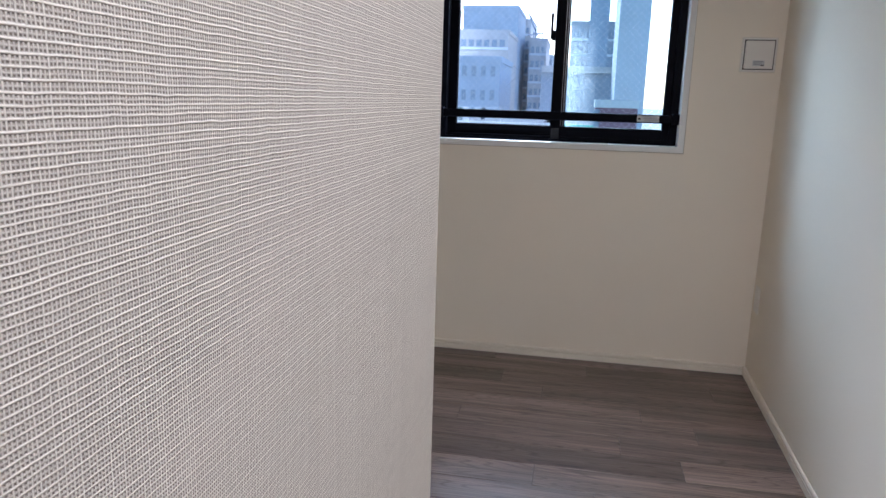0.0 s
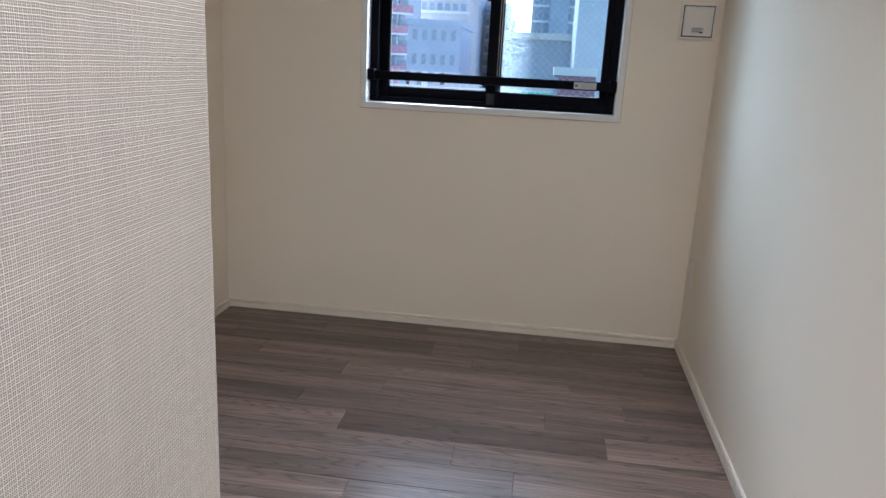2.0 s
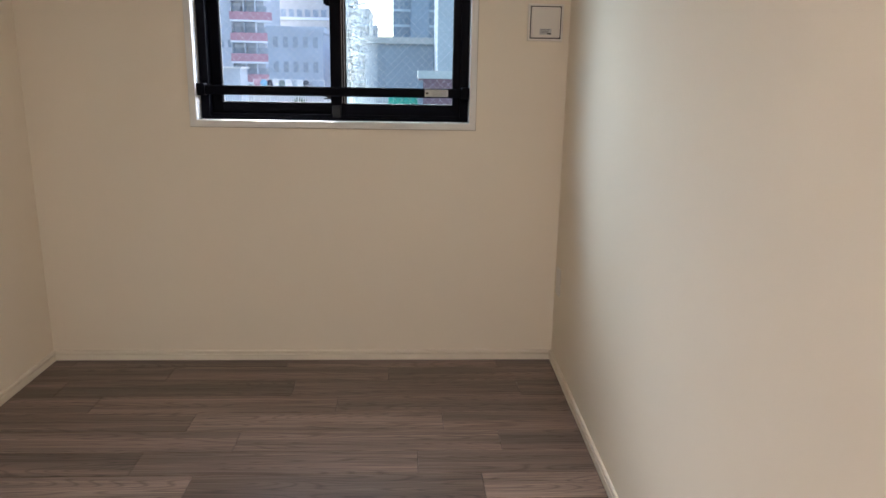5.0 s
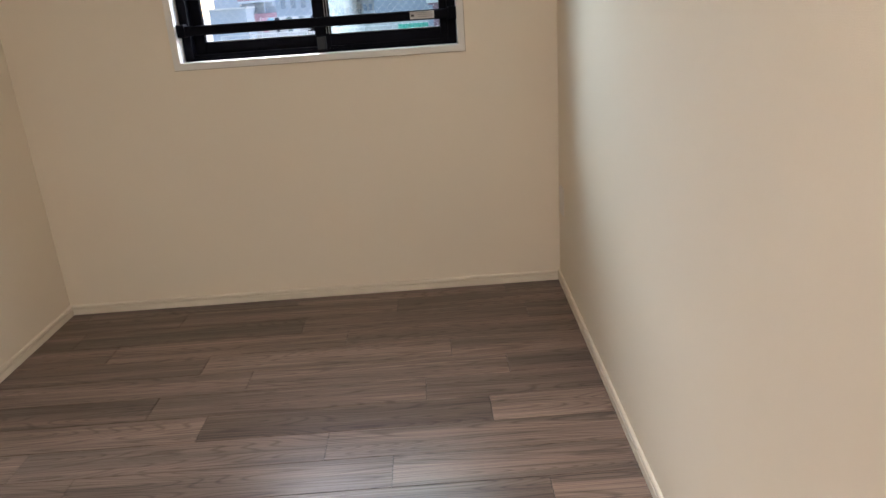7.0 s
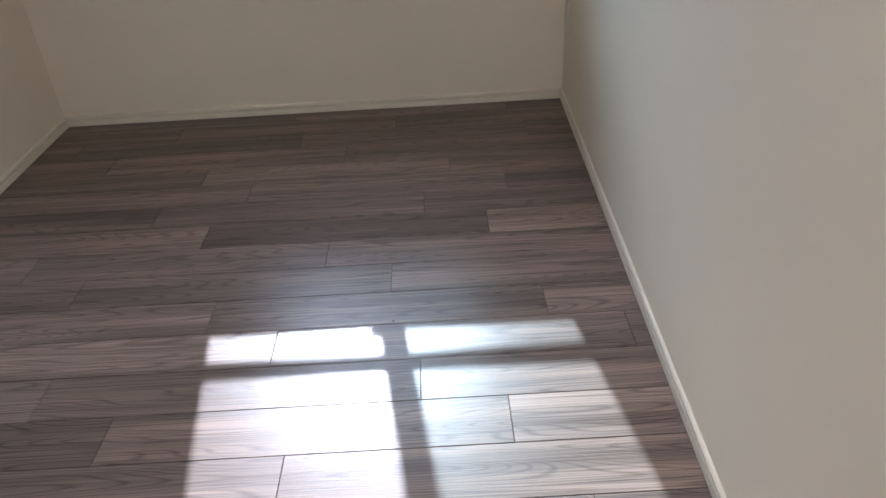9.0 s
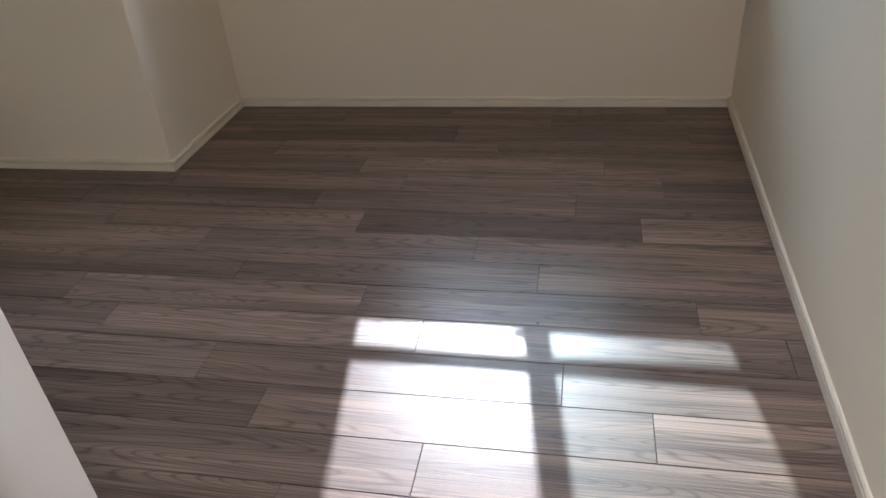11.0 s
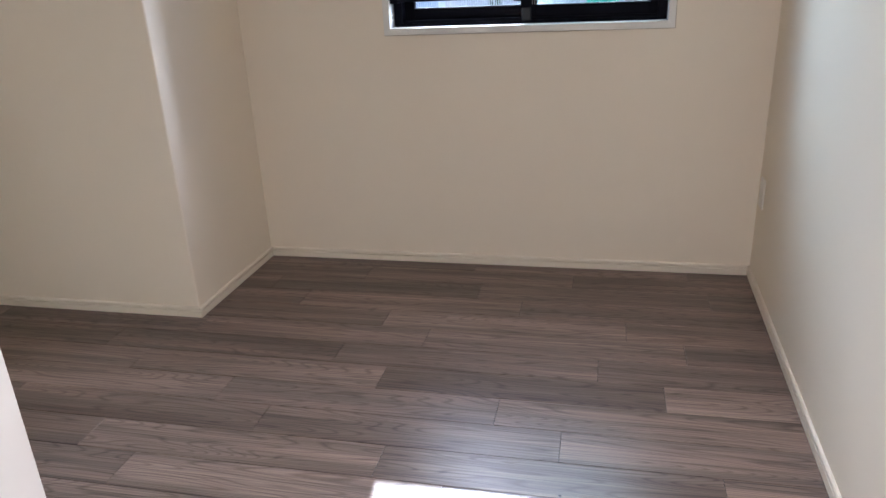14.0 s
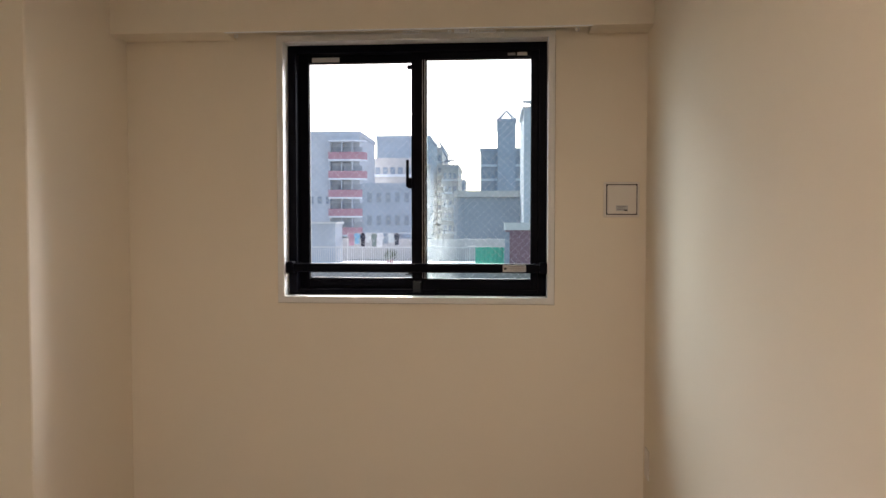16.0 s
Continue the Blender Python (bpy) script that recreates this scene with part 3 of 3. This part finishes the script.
for i in range(11):
    z = height(0.0722, fy) - 2.93 * i - GROUND
    if z < 1:
        break
    for data, x in [(slab_data, 0), (front_data, 0)] + [(wing_data, bx0 - fx + bw * q) for q in (0.02, 0.34, 0.62)] + [(glass_data, bx0 - fx + bw * q) for q in (0.14, 0.48, 0.74)] + [(door_data, bx0 - fx + bw * 0.26)]:
        ob = new(data.name.split(".")[0], data)
        ob.parent = flats
        ob.location = (x, 0, z)
part("eaves", prism(bmesh.new(), plan, "z", height(0.0722, fy) - GROUND + 2.7, height(0.0722, fy) - GROUND + 2.95), SLAB, flats)
side = mesh("window", boxes((-0.35, -0.05, 0, 0.35, 0.05, 1.1)), PANE)
for k in range(3):
    ob = new("window", side)
    ob.parent = flats
    ob.location = (across(-0.255, fy) + 1.35 * k - fx, 0, height(0.0105, fy) - GROUND)
part("antenna", rod(bmesh.new(), (-1.0, 2, height(0.106, fy) - GROUND), (-1.0, 2, height(0.106, fy) - GROUND + 1.6), 0.06, 6), GREY_WALL, flats)

y = 150.0
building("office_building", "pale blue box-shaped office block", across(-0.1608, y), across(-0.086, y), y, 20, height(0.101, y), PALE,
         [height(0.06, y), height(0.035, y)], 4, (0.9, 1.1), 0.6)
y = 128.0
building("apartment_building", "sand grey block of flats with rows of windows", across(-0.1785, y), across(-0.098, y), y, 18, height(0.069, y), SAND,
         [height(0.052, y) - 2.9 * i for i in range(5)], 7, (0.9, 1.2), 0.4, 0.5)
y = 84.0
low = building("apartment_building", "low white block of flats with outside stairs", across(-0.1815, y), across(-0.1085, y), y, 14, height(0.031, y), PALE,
               [height(0.012, y) - 2.8 * i for i in range(4)], 5, (0.55, 1.2), 0.3)
for i in range(4):
    part("landing", boxes((0.3, -1.1, 18.0 - 2.8 * i, 2.0, 0, 18.15 - 2.8 * i), (0.3, -1.1, 18.15 - 2.8 * i, 2.0, -1.04, 19.0 - 2.8 * i)), GREY_WALL, low)
y = 170.0
building("apartment_building", "hazy grey block of flats in the distance", across(-0.092, y), across(-0.068, y), y, 18, height(0.085, y), SAND,
         [height(0.07, y) - 3.0 * i for i in range(8)], 4, (0.7, 1.3), 0.3, 0.4)
y = 160.0
building("apartment_building", "stepped sand block of flats with roof masts", across(-0.069, y), across(-0.046, y), y, 18, height(0.060, y), SAND,
         [height(0.045, y) - 3.0 * i for i in range(7)], 3, (0.7, 1.3), 0.2, 0.4)
building("office_building", "small grey tower far off", across(-0.046, y + 30), across(-0.037, y + 30), y + 30, 12, height(0.040, y + 30), GREY_WALL,
         [height(0.03, y + 30) - 3.2 * i for i in range(4)], 2, (1.4, 1.4), 0.6)
y = 145.0
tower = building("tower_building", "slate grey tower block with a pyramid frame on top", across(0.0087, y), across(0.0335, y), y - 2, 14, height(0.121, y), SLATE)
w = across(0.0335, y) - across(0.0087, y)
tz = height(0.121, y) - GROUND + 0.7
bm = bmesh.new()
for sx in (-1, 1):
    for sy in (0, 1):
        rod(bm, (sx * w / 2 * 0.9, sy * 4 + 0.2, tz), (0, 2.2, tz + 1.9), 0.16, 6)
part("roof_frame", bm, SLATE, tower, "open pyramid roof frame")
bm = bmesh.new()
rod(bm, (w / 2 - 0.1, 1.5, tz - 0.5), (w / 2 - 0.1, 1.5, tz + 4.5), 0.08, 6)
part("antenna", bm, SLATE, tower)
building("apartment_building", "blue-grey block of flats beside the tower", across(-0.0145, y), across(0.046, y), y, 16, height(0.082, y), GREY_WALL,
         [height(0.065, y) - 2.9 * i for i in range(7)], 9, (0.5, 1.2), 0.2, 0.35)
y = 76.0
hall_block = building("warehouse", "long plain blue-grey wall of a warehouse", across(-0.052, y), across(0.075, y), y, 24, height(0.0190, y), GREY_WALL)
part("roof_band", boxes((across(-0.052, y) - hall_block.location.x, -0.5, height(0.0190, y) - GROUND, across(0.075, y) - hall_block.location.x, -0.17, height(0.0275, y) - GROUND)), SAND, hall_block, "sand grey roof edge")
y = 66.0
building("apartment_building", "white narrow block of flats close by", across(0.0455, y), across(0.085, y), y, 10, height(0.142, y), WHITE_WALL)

# crane and masts on the far roofs
crane = thing("tower_crane", "thin construction crane over distant roofs", "crane", at=(across(-0.061, 164), 164, height(0.060, 160)))
bm = bmesh.new()
rod(bm, (0, 0, 0), (0, 0, 3.0), 0.24, 6)
for a in (-0.5, 0.5):
    rod(bm, (a, 0, 0), (a, 0, 2.4), 0.14, 6)
part("mast", bm, SLATE, crane)
bm = bmesh.new()
rod(bm, (0.3, 0, 1.6), (-1.9, 0, 6.4), 0.17, 6)
rod(bm, (-1.9, 0, 6.4), (1.2, 0, 2.0), 0.12, 6)
rod(bm, (-1.9, 0, 1.6), (1.9, 0, 2.2), 0.18, 6)
rod(bm, (1.4, 0, 2.1), (1.6, 0, 0.2), 0.1, 6)
part("jib", bm, SLATE, crane)

# neighbouring roof terrace
ty = 38.0
tx0, tx1 = across(-0.262, ty), across(0.060, ty)
terrace_z = height(-0.078, ty)
terrace = thing("neighbouring_house", "flat concrete roof terrace of the neighbouring house", "building", at=(0, ty, GROUND))
part("wall", boxes((tx0, 0, 0, tx1, 14, terrace_z - GROUND)), CONCRETE, terrace)
part("parapet", boxes((tx0, 7.4, terrace_z - GROUND, tx1, 7.7, height(-0.040, ty + 7) - GROUND)), SAND, terrace, "pale parapet wall")
part("kerb", boxes((tx0, -0.2, terrace_z - GROUND, tx1, 0.1, terrace_z - GROUND + 0.16)), RAILING, terrace)

fence = thing("roof_railing", "white steel railing with thin upright bars", "railing", at=(0, ty, terrace_z))
ftop = height(-0.0505, ty) - terrace_z
post_data = mesh("post", boxes((-0.03, -0.03, 0.1, 0.03, 0.03, ftop)), RAILING)
bar_data = mesh("bar", boxes((-0.012, -0.012, 0.18, 0.012, 0.012, ftop - 0.04)), RAILING)
fx0, fx1 = across(-0.258, ty), across(0.0195, ty)
part("handrail", boxes((fx0, -0.03, ftop - 0.06, fx1, 0.03, ftop)), RAILING, fence)
part("bottom_rail", boxes((fx0, -0.02, 0.16, fx1, 0.02, 0.2)), RAILING, fence)
i, x = 0, fx0
while x < fx1:
    ob = new("post" if i % 12 == 0 else "bar", post_data if i % 12 == 0 else bar_data)
    ob.parent = fence
    ob.location.x = x
    x += 0.13
    i += 1

hut = thing("roof_hut", "white stair hut on the roof terrace", "roof hut", at=(across(-0.243, ty + 1.5), ty + 1.5, terrace_z))
part("wall", boxes((-1.1, 0, 0, 0.95, 2, height(-0.018, ty) - terrace_z)), WHITE_WALL, hut)
part("roof", boxes((-1.2, -0.1, height(-0.018, ty) - terrace_z, 1.05, 2.1, height(-0.0155, ty) - terrace_z)), RAILING, hut)
cabin = thing("roof_hut", "dark red clad roof hut with a white cap", "roof hut", at=(across(0.0385, ty - 1), ty - 1, terrace_z))
hz = height(-0.027, ty - 1) - terrace_z
part("wall", boxes((-0.72, 0, 0, 1.5, 3, hz)), WINE, cabin)
part("cap", boxes((-0.78, -0.08, hz, 1.56, 3.08, height(-0.0165, ty - 1) - terrace_z)), RAILING, cabin)
part("shutter", boxes((-0.78, -0.03, 0.1, -0.5, 0.0, hz - 0.1)), SLATE, cabin)
net = thing("green_net", "bright green netting hung on the railing", "net", at=(across(-0.0015, ty - 0.2), ty - 0.08, terrace_z))
bm = bmesh.new()
n = 24
for k in range(n):
    a, b = -0.82 + 1.64 * k / n, -0.82 + 1.64 * (k + 1) / n
    ya, yb = 0.02 * math.sin(k * 1.7), 0.02 * math.sin((k + 1) * 1.7)
    v = [bm.verts.new(p) for p in ((a, ya, 0.2), (b, yb, 0.2), (b, yb, ftop - 0.02), (a, ya, ftop - 0.02))]
    bm.faces.new(v)
bmesh.ops.remove_doubles(bm, verts=bm.verts[:], dist=0.001)
bmesh.ops.solidify(bm, geom=bm.faces[:], thickness=0.008)
part("sheet", bm, NET, net)

# laundry on a line
ly = ty + 3.5
line_z = height(-0.031, ly)
dryer = thing("clothes_line", "steel clothes line on two posts", "clothes line", at=(across(-0.14, ly), ly, terrace_z))
lx0, lx1 = across(-0.203, ly) - across(-0.14, ly), across(-0.108, ly) - across(-0.14, ly)
for x in (lx0, lx1):
    part("post", rod(bmesh.new(), (x, 0, 0), (x, 0, line_z - terrace_z), 0.025, 8), RAILING, dryer)
part("line", rod(bmesh.new(), (lx0, 0, line_z - terrace_z - 0.02), (lx1, 0, line_z - terrace_z - 0.02), 0.012, 6), RAILING, dryer)
CLOTHES = [
    ("pink", (0.62, 0.35, 0.42), 0.5, 0.8),
    ("light blue", (0.25, 0.5, 0.68), 0.45, 0.7),
    ("black", (0.05, 0.05, 0.07), 0.35, 0.95),
    ("pale grey", (0.7, 0.7, 0.7), 0.5, 0.6),
    ("dark green", (0.2, 0.25, 0.24), 0.4, 0.9),
    ("white", (0.75, 0.75, 0.76), 0.55, 0.95),
    ("slate blue", (0.3, 0.36, 0.42), 0.5, 0.7),
    ("grey", (0.55, 0.6, 0.62), 0.5, 0.6),
    ("dark", (0.07, 0.08, 0.1), 0.4, 0.75),
]
x = dryer.location.x + lx0 + 0.25
for k, (word, colour, w, h) in enumerate(CLOTHES):
    cloth = plain("cloth", colour, 0.9, vary=0.15, scale=5)
    bm = bmesh.new()
    prism(bm, [(-w * 0.32, -h), (w * 0.32, -h * 0.97), (w * 0.34, -h * 0.35), (w * 0.5, -h * 0.42), (w * 0.46, -0.12), (w * 0.2, 0), (-w * 0.2, 0), (-w * 0.46, -0.1), (-w * 0.5, -h * 0.4),
               (-w * 0.34, -h * 0.33)], "y", -0.02, 0.02)
    garment = tagged(part("garment", bm, cloth), word + " washed garment hanging on the clothes line", "clothes", "laundry on the roof")
    garment.location = (x, ly, line_z - 0.02)
    garment.rotation_euler.z = 0.3 * math.sin(k * 2.1)
    x += 0.36
pot = thing("potted_shrub", "small green shrub in a pot on the roof", "plant", at=(across(-0.142, ty + 0.9), ty + 0.9, terrace_z))
part("pot", rod(bmesh.new(), (0, 0, 0), (0, 0, 0.3), 0.16, 12, 0.2), WINE, pot)
bm = bmesh.new()
leafy = random.Random(3)
for k in range(420):
    d = Vector((leafy.gauss(0, 1), leafy.gauss(0, 1), leafy.gauss(0, 0.8))).normalized() * leafy.uniform(0.15, 0.42)
    c = d + Vector((0, 0, 0.62))
    m = Matrix.Translation(c) @ Euler((leafy.uniform(0, 6), leafy.uniform(0, 6), leafy.uniform(0, 6))).to_matrix().to_4x4()
    bm.faces.new([bm.verts.new(m @ Vector(p)) for p in ((-0.05, 0, 0), (0, -0.022, 0.004), (0.05, 0, 0), (0, 0.022, 0.004))])
part("crown", bm, LEAF, pot)

structure("ground", boxes((-1500, 20, GROUND - 1, 1500, 3000, GROUND)), ASPHALT, "hazy grey city ground far below the window")

# ---- dark speck on the floor ----
speck = thing("dark_speck", "tiny dark speck on the floor boards", "dirt", at=(-0.694, -1.493, 0))
bm = bmesh.new()
prism(bm, [(0.004 * math.cos(a) * (1 + 0.25 * math.sin(3 * a)), 0.003 * math.sin(a)) for a in [k * math.pi / 5 for k in range(10)]], "z", 0.0, 0.0012)
part("fleck", bm, DARK, speck)

# ---- floor boards ----
floor = structure("floor", boxes((LEFT - 0.15, -5.15, -0.1, 1.1, 0.0, -0.0022)), SUBFLOOR, "grey-brown wood-look board floor")
PITCH, LENGTH, FIRST = 0.1419, 0.912, -0.0835
ENDS = {-1: -0.25, 0: -0.722, 1: -0.19, 2: -0.913, 3: -0.512, 4: -0.318, 5: -0.608, 6: -0.404, 7: -0.906, 8: -0.706, 9: -0.283, 10: -0.086, 11: -0.622, 12: -0.421, 13: -0.915}
# tone of the boards row by row, from the side wall to the far end
TONES = {0: (0.92, 0.98, 1.05), 1: (0.72, 1.02, 0.74, 0.9), 2: (0.96, 0.94, 1.16, 1.0), 3: (1.0, 1.16, 1.12, 0.9), 4: (0.72, 1.14, 1.08, 0.84),
         5: (1.02, 1.02, 0.76, 0.84), 6: (1.3, 0.86, 1.16, 0.96), 7: (0.97, 0.84, 1.1, 0.9), 8: (0.9, 0.86, 0.96, 1.05), 9: (0.96, 0.95, 1.16, 0.84),
         10: (0.86, 0.97, 1.12, 0.78), 11: (1.08, 0.94, 1.02, 0.9), 12: (1.14, 0.86, 0.74, 0.95), 13: (1.08, 0.96, 0.85)}
pick = random.Random(7)


def board(x0, x1, y0, y1, tone):
    """One board, its top edges chamfered half a millimetre."""
    g, c = 0.0009, 0.0006
    bm = bmesh.new()
    outline = [(x0 + g, y0 + g), (x1 - g, y0 + g), (x1 - g, y1 - g), (x0 + g, y1 - g)]
    inset = [(x0 + g + c, y0 + g + c), (x1 - g - c, y0 + g + c), (x1 - g - c, y1 - g - c), (x0 + g + c, y1 - g - c)]
    low = [bm.verts.new((x, y, -0.002)) for x, y in outline]
    mid = [bm.verts.new((x, y, -0.0008)) for x, y in outline]
    top = [bm.verts.new((x, y, 0.0)) for x, y in inset]
    for i in range(4):
        j = (i + 1) % 4
        bm.faces.new((low[i], low[j], mid[j], mid[i]))
        bm.faces.new((mid[i], mid[j], top[j], top[i]))
    bm.faces.new(top)
    part("plank", bm, PLANK, floor).color = (tone, tone, tone, 1)


for n in range(-1, 35):
    y1 = min(0.0, FIRST - PITCH * n)
    y0 = FIRST - PITCH * (n + 1)
    hall = y0 < HALL_Y
    lo, hi = (HALL_X, 0.95) if hall else (LEFT, 0.0)
    if not hall and y0 < ROOM_BACK:
        lo, hi = -1.05, 0.0
    cut = ENDS.get(n, -pick.random() * LENGTH)
    while cut < hi - 0.001:
        cut += LENGTH
    xs = [hi]
    while cut > lo:
        if cut < hi - 0.001:
            xs.append(cut)
        cut -= LENGTH
    xs.append(lo)
    tones = TONES.get(n, ())
    for k, (a, b) in enumerate(zip(xs[1:], xs[:-1])):
        if b - a > 0.004 and not (y0 > PIL_Y and b <= PIL_X):
            board(max(a, PIL_X) if y0 > PIL_Y else a, b, y0, y1, tones[k] if k < len(tones) else pick.uniform(0.76, 1.16))
